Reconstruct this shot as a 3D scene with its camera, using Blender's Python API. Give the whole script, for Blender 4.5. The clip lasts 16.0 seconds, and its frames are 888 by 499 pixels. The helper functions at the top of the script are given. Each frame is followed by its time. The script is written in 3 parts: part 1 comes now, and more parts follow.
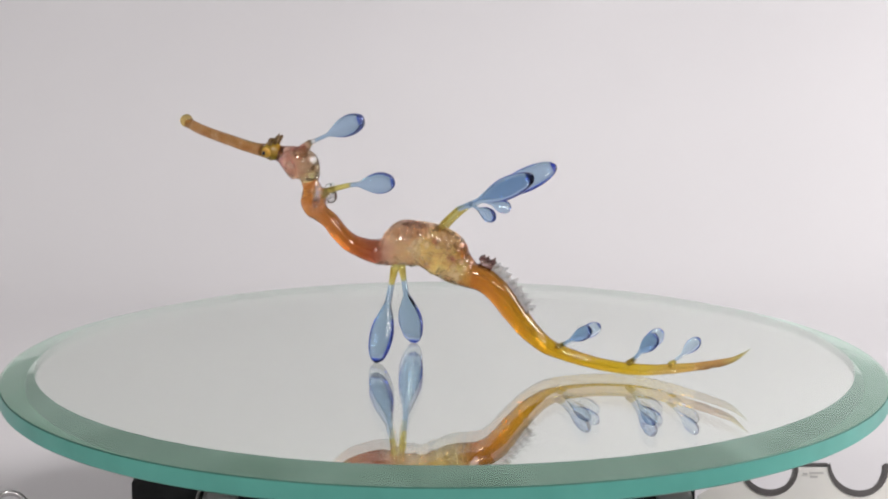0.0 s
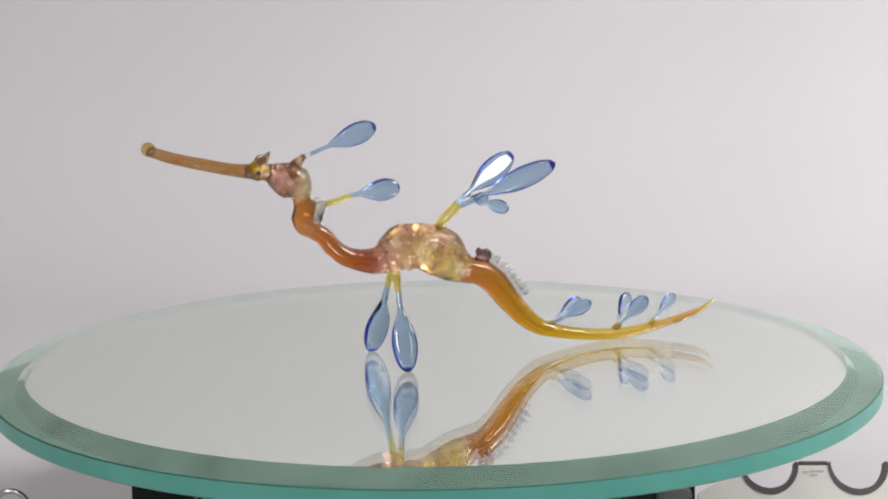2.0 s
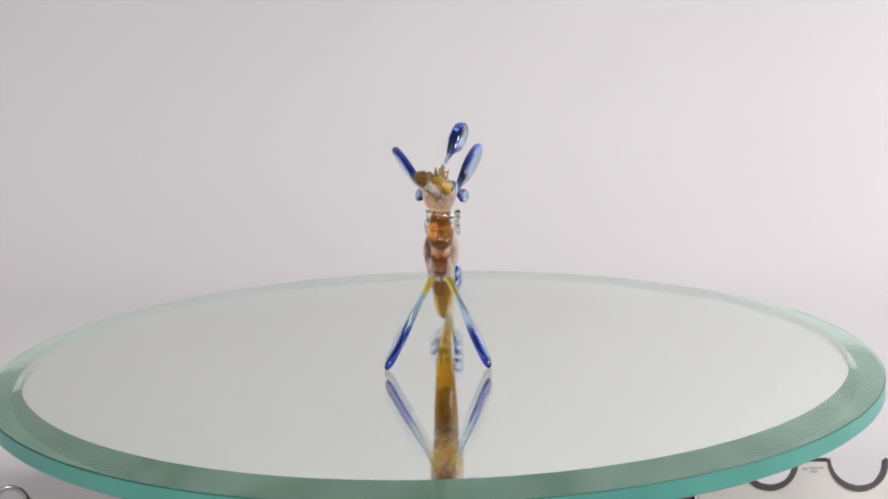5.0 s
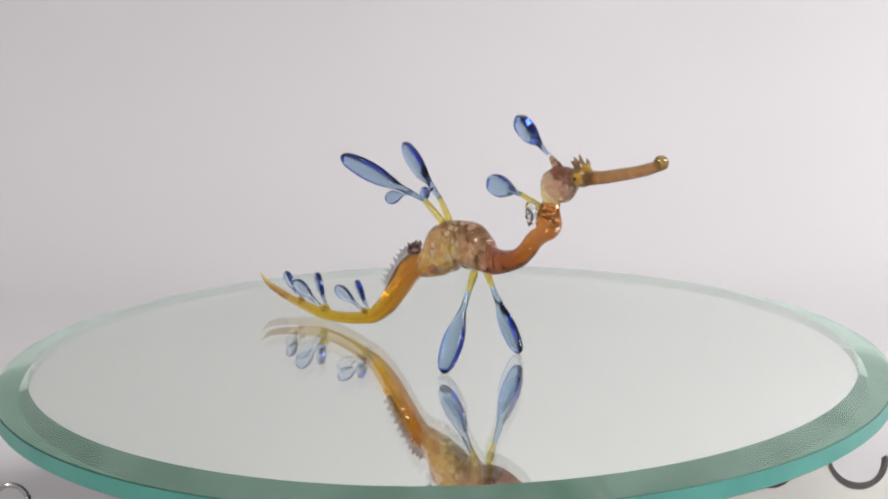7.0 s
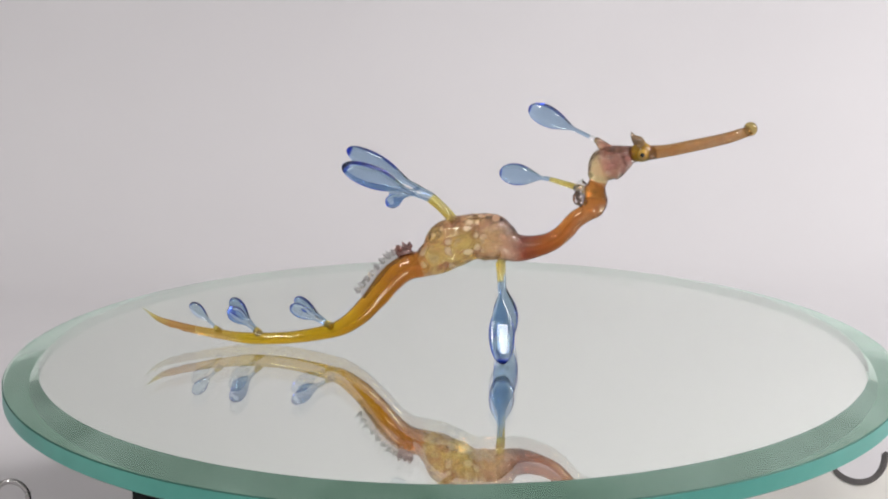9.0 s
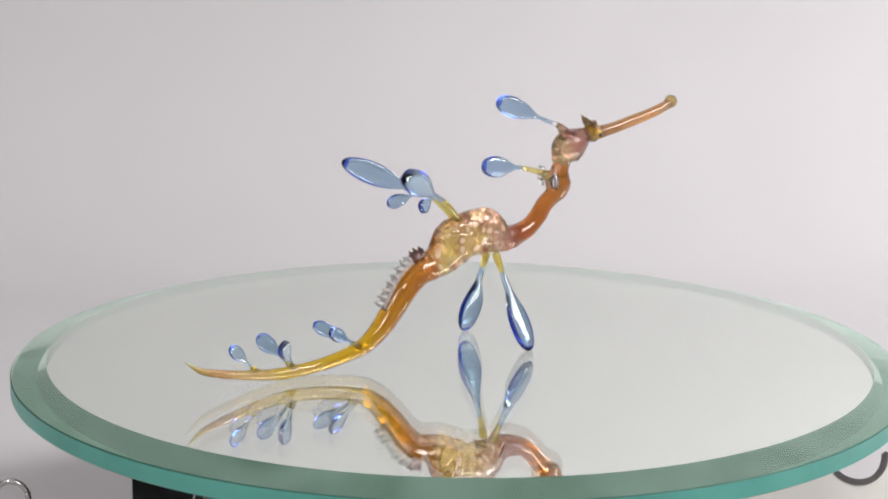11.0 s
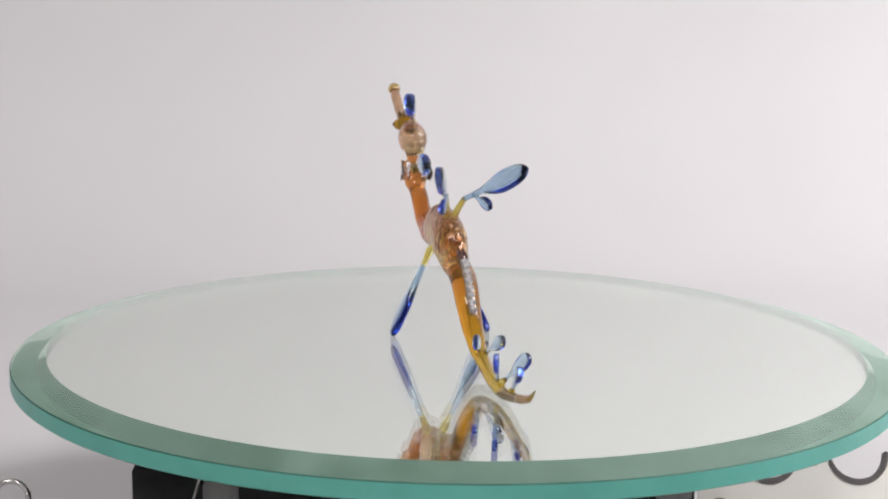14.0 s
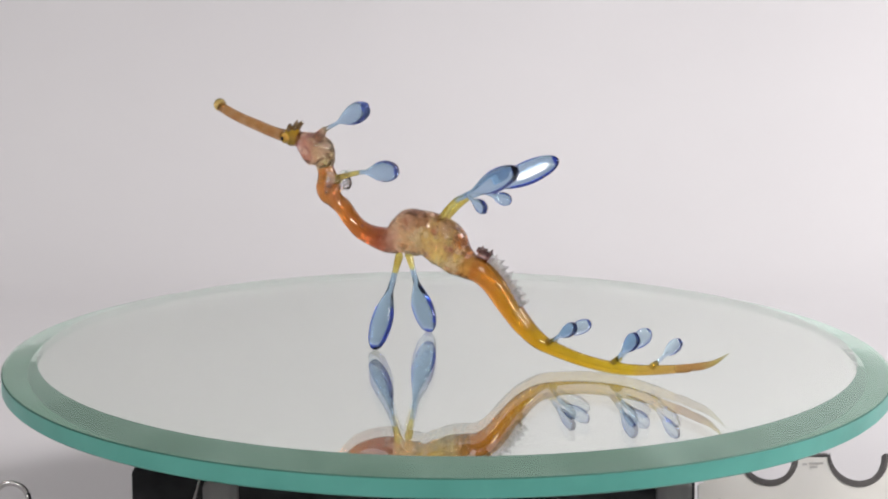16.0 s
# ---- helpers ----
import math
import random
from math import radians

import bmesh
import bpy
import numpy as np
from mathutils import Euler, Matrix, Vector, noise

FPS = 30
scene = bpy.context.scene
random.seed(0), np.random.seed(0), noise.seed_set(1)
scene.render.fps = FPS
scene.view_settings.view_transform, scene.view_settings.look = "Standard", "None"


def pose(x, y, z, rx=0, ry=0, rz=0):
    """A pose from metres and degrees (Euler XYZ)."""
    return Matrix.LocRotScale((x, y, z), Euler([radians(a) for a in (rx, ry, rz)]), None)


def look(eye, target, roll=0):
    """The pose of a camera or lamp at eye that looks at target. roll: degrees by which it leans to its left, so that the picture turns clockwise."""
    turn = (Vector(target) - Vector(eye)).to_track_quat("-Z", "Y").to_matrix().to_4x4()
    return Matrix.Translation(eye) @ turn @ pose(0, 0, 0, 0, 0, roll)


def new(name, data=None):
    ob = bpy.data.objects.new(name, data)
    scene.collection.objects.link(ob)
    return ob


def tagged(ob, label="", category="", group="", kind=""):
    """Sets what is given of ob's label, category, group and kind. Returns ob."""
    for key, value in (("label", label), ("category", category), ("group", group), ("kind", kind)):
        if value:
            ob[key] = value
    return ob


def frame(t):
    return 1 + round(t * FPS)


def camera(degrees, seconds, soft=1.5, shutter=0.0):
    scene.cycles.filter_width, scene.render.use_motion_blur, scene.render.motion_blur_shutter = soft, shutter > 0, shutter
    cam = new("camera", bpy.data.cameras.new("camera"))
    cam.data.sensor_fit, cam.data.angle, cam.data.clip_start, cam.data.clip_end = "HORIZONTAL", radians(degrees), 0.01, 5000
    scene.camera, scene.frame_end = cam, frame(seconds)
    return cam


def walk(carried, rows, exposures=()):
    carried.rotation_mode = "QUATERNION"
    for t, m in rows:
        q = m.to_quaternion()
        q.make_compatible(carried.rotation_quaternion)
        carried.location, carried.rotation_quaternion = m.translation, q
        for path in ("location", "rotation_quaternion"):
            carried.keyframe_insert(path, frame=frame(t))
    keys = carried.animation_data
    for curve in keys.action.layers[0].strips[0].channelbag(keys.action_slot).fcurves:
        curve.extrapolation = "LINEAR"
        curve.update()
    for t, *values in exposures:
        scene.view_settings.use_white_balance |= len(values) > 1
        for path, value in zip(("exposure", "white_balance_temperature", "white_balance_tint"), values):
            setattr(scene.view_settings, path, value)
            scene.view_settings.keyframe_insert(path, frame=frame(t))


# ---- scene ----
U = 0.000787          # one unit of the plan, in metres

# ---- camera ----
cam = camera(24.07, 16.0, soft=2.0)


def eye_at(tilt):
    """The eye before the disc, nodding by tilt degrees."""
    return (Matrix.Translation((0, -586.8 * U, 145.8 * U))
            @ Matrix.Rotation(radians(0.07), 4, "Z") @ Matrix.Rotation(radians(-11.287 + tilt), 4, "X")
            @ Matrix.Rotation(radians(0.195), 4, "Y") @ Matrix.Rotation(radians(90), 4, "X"))


walk(cam, [(t, eye_at(n)) for t, n in (
    (0, 0.312), (1, 0.273), (2, 0.265), (3, 0.249), (4, 0.210), (5, 0.170), (6.5, 0.117), (8, 0.047), (9, 0.0),
    (11.5, 0.0), (14, -0.006), (14.5, -0.016), (15, 0.0), (16, 0.047))],
     exposures=[(0, 0.02), (1, -0.03), (2, -0.09), (2.6, -0.09), (4, -0.02), (6.5, 0.0), (8, -0.02), (9, -0.05), (11.5, 0.0), (12.5, 0.05), (13.5, 0.07), (14.5, 0.07), (16, 0.05)])

# ---- light ----
world = bpy.data.worlds.new("room_air")
scene.world = world
world.use_nodes = True
world.node_tree.nodes["Background"].inputs["Color"].default_value = (0.95, 0.93, 0.95, 1)
world.node_tree.nodes["Background"].inputs["Strength"].default_value = 0.10


def area_lamp(name, eye, target, w, h, watts, colour):
    data = bpy.data.lights.new(name, "AREA")
    data.shape, data.size, data.size_y, data.energy, data.color = "RECTANGLE", w, h, watts, colour
    ob = new(name, data)
    ob.matrix_world = look(eye, target)
    return ob


area_lamp("softbox_left", (-0.44, -0.70, 0.66), (0, 0, 0.03), 0.15, 0.24, 3.1, (1.0, 0.98, 0.96))
area_lamp("softbox_front", (0.12, -0.80, 0.60), (0, 0, 0.03), 0.22, 0.15, 1.7, (1.0, 0.98, 0.96))
area_lamp("softbox_backdrop", (0.64, -0.06, 0.47), (0.23, 0.433, 0.40), 0.50, 0.28, 8.0, (1.0, 0.98, 0.99))
# Added overhead fill, no known fixture: brightens the room and the front bevel.
area_lamp("overhead_fill", (0.0, 0.30, 1.70), (0, 0.3, 0), 1.80, 1.60, 1.2, (1.0, 0.98, 0.95))


# ---- materials ----
def material(name, colour, rough=0.4, metal=0.0, through_glass=0.0, ior=1.5, coat=0.0):
    mat = bpy.data.materials.new(name)
    mat.use_nodes = True
    b = mat.node_tree.nodes["Principled BSDF"]
    b.inputs["Base Color"].default_value = (*colour, 1)
    b.inputs["Roughness"].default_value = rough
    b.inputs["Metallic"].default_value = metal
    b.inputs["Transmission Weight"].default_value = through_glass
    b.inputs["IOR"].default_value = ior
    b.inputs["Coat Weight"].default_value = coat
    b.inputs["Coat Roughness"].default_value = 0.03
    return mat


def mottle(mat, scale, stops, detail=3.0, distortion=0.0, bump=0.0, stretch=(1, 1, 1)):
    """Colours the material by a noise of that many spots a metre, and swells its skin with it."""
    nt = mat.node_tree
    b = nt.nodes["Principled BSDF"]
    co = nt.nodes.new("ShaderNodeTexCoord")
    mp = nt.nodes.new("ShaderNodeMapping")
    mp.inputs["Scale"].default_value = stretch
    no = nt.nodes.new("ShaderNodeTexNoise")
    no.inputs["Scale"].default_value = scale
    no.inputs["Detail"].default_value = detail
    no.inputs["Distortion"].default_value = distortion
    ramp = nt.nodes.new("ShaderNodeValToRGB")
    els = ramp.color_ramp.elements
    while len(els) < len(stops):
        els.new(0.5)
    for e, (p, c) in zip(els, stops):
        e.position, e.color = p, (*c, 1)
    nt.links.new(co.outputs["Object"], mp.inputs["Vector"])
    nt.links.new(mp.outputs["Vector"], no.inputs["Vector"])
    nt.links.new(no.outputs["Fac"], ramp.inputs["Fac"])
    nt.links.new(ramp.outputs["Color"], b.inputs["Base Color"])
    if bump:
        bp = nt.nodes.new("ShaderNodeBump")
        bp.inputs["Strength"].default_value = bump
        bp.inputs["Distance"].default_value = 0.0004
        nt.links.new(no.outputs["Fac"], bp.inputs["Height"])
        nt.links.new(bp.outputs["Normal"], b.inputs["Normal"])
    return mat


M = {}
M["paper"] = mottle(material("backdrop_paper", (0.62, 0.60, 0.61), 0.85), 6, [(0.3, (0.605, 0.588, 0.60)), (0.7, (0.635, 0.618, 0.63))], 5)
M["plaster"] = mottle(material("room_plaster", (0.7, 0.69, 0.68), 0.9), 3, [(0.3, (0.68, 0.67, 0.66)), (0.7, (0.72, 0.71, 0.70))], 4)
M["plate"] = material("mirror_glass", (0.93, 0.995, 0.935), 0.0, 0, 1.0, 1.52)
M["edge"] = mottle(material("ground_glass_edge", (0.16, 0.5, 0.42), 0.35, 0, 0.0, 1.5), 60, [(0.3, (0.082, 0.34, 0.285)), (0.7, (0.12, 0.44, 0.375))], 4)
M["silver"] = material("silver_backing", (0.97, 0.975, 0.965), 0.0, 1.0)
M["black"] = mottle(material("black_plastic", (0.02, 0.02, 0.024), 0.4), 300, [(0.3, (0.012, 0.012, 0.015)), (0.7, (0.028, 0.028, 0.032))])
M["chrome"] = material("brushed_metal", (0.62, 0.60, 0.60), 0.25, 1.0)
M["steel"] = mottle(material("dull_grey_metal", (0.4, 0.39, 0.4), 0.5, 0.7), 250, [(0.3, (0.42, 0.41, 0.42)), (0.7, (0.52, 0.51, 0.52))], 4, 0, 0.2, (1, 1, 0.1))
M["white"] = mottle(material("white_plastic", (0.88, 0.85, 0.80), 0.35), 40, [(0.3, (0.86, 0.83, 0.77)), (0.7, (0.91, 0.89, 0.84))])
M["blue"] = material("blue_glass", (0.42, 0.565, 0.735), 0.01, 0, 1.0, 1.5)
# Same blue glass, darkened by colour where light is lost along the rim.
M["rim_shade"] = material("blue_glass_rim_shade", (0.018, 0.045, 0.46), 0.01, 0, 1.0, 1.5)
M["pale"] = material("pale_blue_glass", (0.60, 0.73, 0.87), 0.015, 0, 1.0, 1.5)
M["clear"] = material("clear_glass", (0.97, 0.98, 1.0), 0.015, 0, 1.0, 1.5)
M["yellow"] = mottle(material("yellow_glass", (0.7, 0.5, 0.05), 0.05, 0, 0.85, 1.5, 0.1), 500, [(0.3, (0.70, 0.52, 0.08)), (0.7, (0.90, 0.82, 0.30))])
M["gold"] = mottle(material("golden_glass", (0.6, 0.32, 0.03), 0.05, 0, 0.5, 1.5, 0.1), 120, [(0.25, (0.48, 0.24, 0.02)), (0.55, (0.66, 0.42, 0.035)), (0.8, (0.78, 0.56, 0.07))], 2)
M["snout"] = mottle(material("speckled_amber_glass", (0.5, 0.25, 0.1), 0.04, 0, 0.82, 1.5, 0.1), 620, [(0.3, (0.42, 0.17, 0.05)), (0.48, (0.56, 0.28, 0.09)), (0.60, (0.62, 0.36, 0.16)), (0.74, (0.84, 0.62, 0.46))], 4, 0.5, 0.2)


def chain(nt, kind, links, **values):
    """A node with its links and set values; keys with a leading i name inputs by number or words."""
    n = nt.nodes.new(kind)
    for key, value in values.items():
        if key == "operation":
            n.operation = value
        elif key == "blend":
            n.data_type = value
        else:
            n.inputs[key.replace("_", " ") if not key.startswith("i") else int(key[1:])].default_value = value
    for where, source in links:
        nt.links.new(source, n.inputs[where])
    return n


def frit_glass(name, top, low, pale, dark, split, ends=(), grain=520):
    """Glass rolled in crushed colour: one tone above and one below, with dark and pale grains melted into it."""
    mat = material(name, low, 0.04, 0, 0.35, 1.5, 0.1)
    nt = mat.node_tree
    b = nt.nodes["Principled BSDF"]
    at = nt.nodes.new("ShaderNodeTexCoord").outputs["Object"]
    sep = chain(nt, "ShaderNodeSeparateXYZ", [(0, at)])
    wob = chain(nt, "ShaderNodeTexNoise", [("Vector", at)], Scale=150.0, Detail=4.0)
    swirl = chain(nt, "ShaderNodeVectorMath", [(0, wob.outputs["Color"])], operation="SCALE", Scale=0.0042)
    moved = chain(nt, "ShaderNodeVectorMath", [(0, at), (1, swirl.outputs[0])], operation="ADD")
    high = chain(nt, "ShaderNodeMath", [(0, wob.outputs["Fac"]), (2, sep.outputs["Z"])], operation="MULTIPLY_ADD", i1=0.016)
    band = chain(nt, "ShaderNodeMapRange", [("Value", high.outputs[0])], From_Min=split * U + 0.005, From_Max=split * U + 0.012)
    tone = chain(nt, "ShaderNodeMix", [(0, band.outputs["Result"])], blend="RGBA", i6=(*low, 1), i7=(*top, 1))
    blot = chain(nt, "ShaderNodeTexNoise", [("Vector", moved.outputs[0])], Scale=240.0, Detail=5.0, Roughness=0.6)
    shade = chain(nt, "ShaderNodeMapRange", [("Value", blot.outputs["Fac"])], From_Min=0.50, From_Max=0.34)
    light = chain(nt, "ShaderNodeMapRange", [("Value", blot.outputs["Fac"])], From_Min=0.54, From_Max=0.68, To_Max=0.55)
    cells = chain(nt, "ShaderNodeTexVoronoi", [("Vector", moved.outputs[0])], Scale=float(grain))
    pick = chain(nt, "ShaderNodeSeparateColor", [(0, cells.outputs["Color"])])
    size = chain(nt, "ShaderNodeMath", [(0, pick.outputs[0])], operation="MULTIPLY_ADD", i1=0.62, i2=0.0)
    spot = chain(nt, "ShaderNodeMath", [(0, size.outputs[0]), (1, cells.outputs["Distance"])], operation="SUBTRACT")
    spot = chain(nt, "ShaderNodeMapRange", [("Value", spot.outputs[0])], From_Min=-0.04, From_Max=0.2, To_Max=0.6)
    flank = chain(nt, "ShaderNodeMapRange", [("Value", sep.outputs["Y"])], From_Min=6 * U, From_Max=-1 * U, To_Min=0.6)
    spot = chain(nt, "ShaderNodeMath", [(0, spot.outputs["Result"]), (1, flank.outputs["Result"])], operation="MULTIPLY")
    col = chain(nt, "ShaderNodeMix", [(0, shade.outputs["Result"]), (6, tone.outputs[2])], blend="RGBA", i7=(*dark, 1))
    col = chain(nt, "ShaderNodeMix", [(0, light.outputs["Result"]), (6, col.outputs[2])], blend="RGBA", i7=(*pale, 1))
    col = chain(nt, "ShaderNodeMix", [(0, spot.outputs[0]), (6, col.outputs[2])], blend="RGBA", i7=(*pale, 1))
    along = chain(nt, "ShaderNodeMath", [(0, wob.outputs["Fac"]), (2, sep.outputs["X"])], operation="MULTIPLY_ADD", i1=0.010)
    for x0, x1, tint in ends:
        mix = chain(nt, "ShaderNodeMapRange", [("Value", along.outputs[0])], From_Min=x0 * U + 0.005, From_Max=x1 * U + 0.005)
        col = chain(nt, "ShaderNodeMix", [(0, mix.outputs["Result"]), (6, col.outputs[2])], blend="RGBA", i7=(*tint, 1))
    nt.links.new(col.outputs[2], b.inputs["Base Color"])
    solid = chain(nt, "ShaderNodeMath", [(0, spot.outputs[0]), (1, light.outputs["Result"])], operation="MAXIMUM")
    clear = chain(nt, "ShaderNodeMapRange", [("Value", solid.outputs[0])], From_Max=0.5, To_Min=0.95, To_Max=0.35)
    nt.links.new(clear.outputs["Result"], b.inputs["Transmission Weight"])
    seams = nt.nodes.new("ShaderNodeTexVoronoi")
    seams.feature = "DISTANCE_TO_EDGE"
    seams.inputs["Scale"].default_value = grain * 0.6
    nt.links.new(moved.outputs[0], seams.inputs["Vector"])
    ridge = chain(nt, "ShaderNodeMapRange", [("Value", seams.outputs["Distance"])], From_Max=0.16)
    relief = chain(nt, "ShaderNodeMath", [(0, ridge.outputs["Result"]), (2, blot.outputs["Fac"])], operation="MULTIPLY_ADD", i1=0.5)
    bump = chain(nt, "ShaderNodeBump", [("Height", relief.outputs[0])], Strength=0.6, Distance=0.0005)
    nt.links.new(bump.outputs["Normal"], b.inputs["Normal"])
    return mat


def graded(name, x0, x1, stops, rough=0.02, clear=0.9):
    """Glass whose colour runs along the figure from x0 to x1."""
    mat = material(name, stops[0][1], rough, 0, clear, 1.5, 0.1)
    nt = mat.node_tree
    co = nt.nodes.new("ShaderNodeTexCoord")
    sep = nt.nodes.new("ShaderNodeSeparateXYZ")
    nt.links.new(co.outputs["Object"], sep.inputs["Vector"])
    no = nt.nodes.new("ShaderNodeTexNoise")
    no.inputs["Scale"].default_value = 150
    no.inputs["Detail"].default_value = 4
    nt.links.new(co.outputs["Object"], no.inputs["Vector"])
    add = nt.nodes.new("ShaderNodeMath")
    add.operation = "MULTIPLY_ADD"
    add.inputs[1].default_value = 0.014
    nt.links.new(no.outputs["Fac"], add.inputs[0])
    nt.links.new(sep.outputs["X"], add.inputs[2])
    mr = nt.nodes.new("ShaderNodeMapRange")
    mr.inputs["From Min"].default_value = x0 * U + 0.007
    mr.inputs["From Max"].default_value = x1 * U + 0.007
    nt.links.new(add.outputs[0], mr.inputs["Value"])
    ramp = nt.nodes.new("ShaderNodeValToRGB")
    els = ramp.color_ramp.elements
    while len(els) < len(stops):
        els.new(0.5)
    for e, (p, c) in zip(els, stops):
        e.position, e.color = p, (*c, 1)
    nt.links.new(mr.outputs["Result"], ramp.inputs["Fac"])
    nt.links.new(ramp.outputs["Color"], nt.nodes["Principled BSDF"].inputs["Base Color"])
    return mat


def bevel_glass():
    """Polished glass; the green light gathered along the plate's rim is painted in as diffuse colour."""
    mat = material("bevel_glass", (0.86, 0.96, 0.90), 0.02, 0, 1.0, 1.52)
    nt = mat.node_tree
    at = nt.nodes.new("ShaderNodeTexCoord").outputs["Object"]
    cloud = chain(nt, "ShaderNodeTexNoise", [("Vector", at)], Scale=38.0, Detail=4.0, Distortion=1.5)
    tint = chain(nt, "ShaderNodeMapRange", [("Value", cloud.outputs["Fac"])], From_Min=0.3, From_Max=0.7)
    tint = chain(nt, "ShaderNodeMix", [(0, tint.outputs["Result"])], blend="RGBA", i6=(0.27, 0.52, 0.38, 1), i7=(0.52, 0.84, 0.68, 1))
    glow = chain(nt, "ShaderNodeBsdfDiffuse", [("Color", tint.outputs[2])])
    both = chain(nt, "ShaderNodeMixShader", [(1, nt.nodes["Principled BSDF"].outputs[0]), (2, glow.outputs[0])], i0=0.30)
    nt.links.new(both.outputs[0], nt.nodes["Material Output"].inputs["Surface"])
    return mat


M["frit"] = frit_glass("trunk_glass", (0.64, 0.25, 0.20), (0.80, 0.58, 0.17), (0.97, 0.84, 0.62), (0.40, 0.11, 0.085), 35, ((5.5, 14.5, (0.66, 0.38, 0.25)), (15, 20, (0.34, 0.085, 0.045)), (-6.5, -9.5, (0.58, 0.20, 0.04))))
M["head"] = frit_glass("head_glass", (0.58, 0.26, 0.21), (0.76, 0.54, 0.19), (0.96, 0.82, 0.64), (0.38, 0.14, 0.11), 50, ((41.8, 38, (0.74, 0.64, 0.32)),))
M["tail"] = graded("tail_glass", -8, -76, [(0.0, (0.58, 0.20, 0.04)), (0.18, (0.64, 0.26, 0.025)), (0.4, (0.77, 0.46, 0.02)), (0.8, (0.84, 0.58, 0.04)), (1.0, (0.80, 0.50, 0.16))])
M["tip"] = graded("tail_tip_glass", -76, -91, [(0.0, (0.70, 0.40, 0.12)), (0.4, (0.72, 0.42, 0.16)), (0.7, (0.84, 0.70, 0.26)), (1.0, (0.90, 0.88, 0.55))], 0.05, 0.6)
M["neck"] = graded("neck_glass", 41, 20, [(0.0, (0.60, 0.24, 0.06)), (0.45, (0.56, 0.18, 0.03)), (0.75, (0.48, 0.125, 0.03)), (1.0, (0.34, 0.085, 0.045))])
M["bevel"] = bevel_glass()
M["arris"] = material("dark_ground_arris", (0.03, 0.13, 0.10), 0.6)
M["wood"] = mottle(material("brown_wood", (0.25, 0.14, 0.06), 0.5), 120, [(0.3, (0.18, 0.10, 0.04)), (0.7, (0.32, 0.19, 0.08))], 4, 1.0)
M["grey"] = mottle(material("dark_grey_rubber", (0.10, 0.09, 0.09), 0.6), 200, [(0.3, (0.08, 0.07, 0.07)), (0.7, (0.13, 0.12, 0.115))])
M["crest"] = mottle(material("olive_brown_glass", (0.32, 0.2, 0.06), 0.06, 0, 0.6, 1.5, 0.1), 300, [(0.3, (0.34, 0.20, 0.07)), (0.7, (0.62, 0.44, 0.22))])
M["frosted"] = mottle(material("milky_clear_glass", (0.95, 0.95, 0.95), 0.04, 0, 0.62, 1.5), 400, [(0.3, (0.90, 0.89, 0.88)), (0.7, (0.98, 0.98, 0.99))])
M["plum"] = mottle(material("plum_clear_glass", (0.5, 0.3, 0.33), 0.05, 0, 0.9, 1.5), 400, [(0.35, (0.28, 0.12, 0.10)), (0.65, (0.74, 0.56, 0.54))])
M["print"] = material("pale_grey_print", (0.62, 0.60, 0.57), 0.6)
M["bead"] = material("clear_olive_glass", (0.64, 0.47, 0.16), 0.03, 0, 0.92, 1.5)
M["eye"] = mottle(material("honey_glass", (0.7, 0.4, 0.05), 0.04, 0, 0.2, 1.5, 0.3), 500, [(0.3, (0.58, 0.28, 0.03)), (0.7, (0.80, 0.50, 0.07))])
M["pupil"] = material("black_bead", (0.01, 0.008, 0.006), 0.1)


# ---- shapes ----
def smooth(me):
    me.polygons.foreach_set("use_smooth", [True] * len(me.polygons))
    return me


def part(name, bm, mat, parent, label="", soft=True):
    me = bpy.data.meshes.new(name)
    bmesh.ops.recalc_face_normals(bm, faces=bm.faces)
    bm.to_mesh(me)
    bm.free()
    for m in mat if isinstance(mat, (list, tuple)) else [mat]:
        me.materials.append(m)
    if soft:
        smooth(me)
    ob = new(name, me)
    ob.parent = parent
    return tagged(ob, label)


def spline(rows, steps):
    """Catmull-Rom through rows of numbers."""
    p = [np.array(r, float) for r in rows]
    p = [2 * p[0] - p[1], *p, 2 * p[-1] - p[-2]]
    out = []
    for i in range(1, len(p) - 2):
        for k in range(steps):
            s = k / steps
            a, b, c, d = p[i - 1:i + 3]
            out.append(0.5 * (2 * b + (c - a) * s + (2 * a - 5 * b + 4 * c - d) * s * s + (3 * b - a - 3 * c + d) * s ** 3))
    return out + [p[-2]]


def loft(bm, rings, tips=True):
    """Skins rings of points of equal count and closes the ends."""
    vs = [[bm.verts.new(p) for p in r] for r in rings]
    n = len(vs[0])
    for a, b in zip(vs, vs[1:]):
        for i in range(n):
            bm.faces.new((a[i], a[(i + 1) % n], b[(i + 1) % n], b[i]))
    if tips:
        for r in (vs[0], vs[-1]):
            c = bm.verts.new(sum((v.co for v in r), Vector()) / n)
            for i in range(n):
                bm.faces.new((r[i], r[(i + 1) % n], c))
    return vs


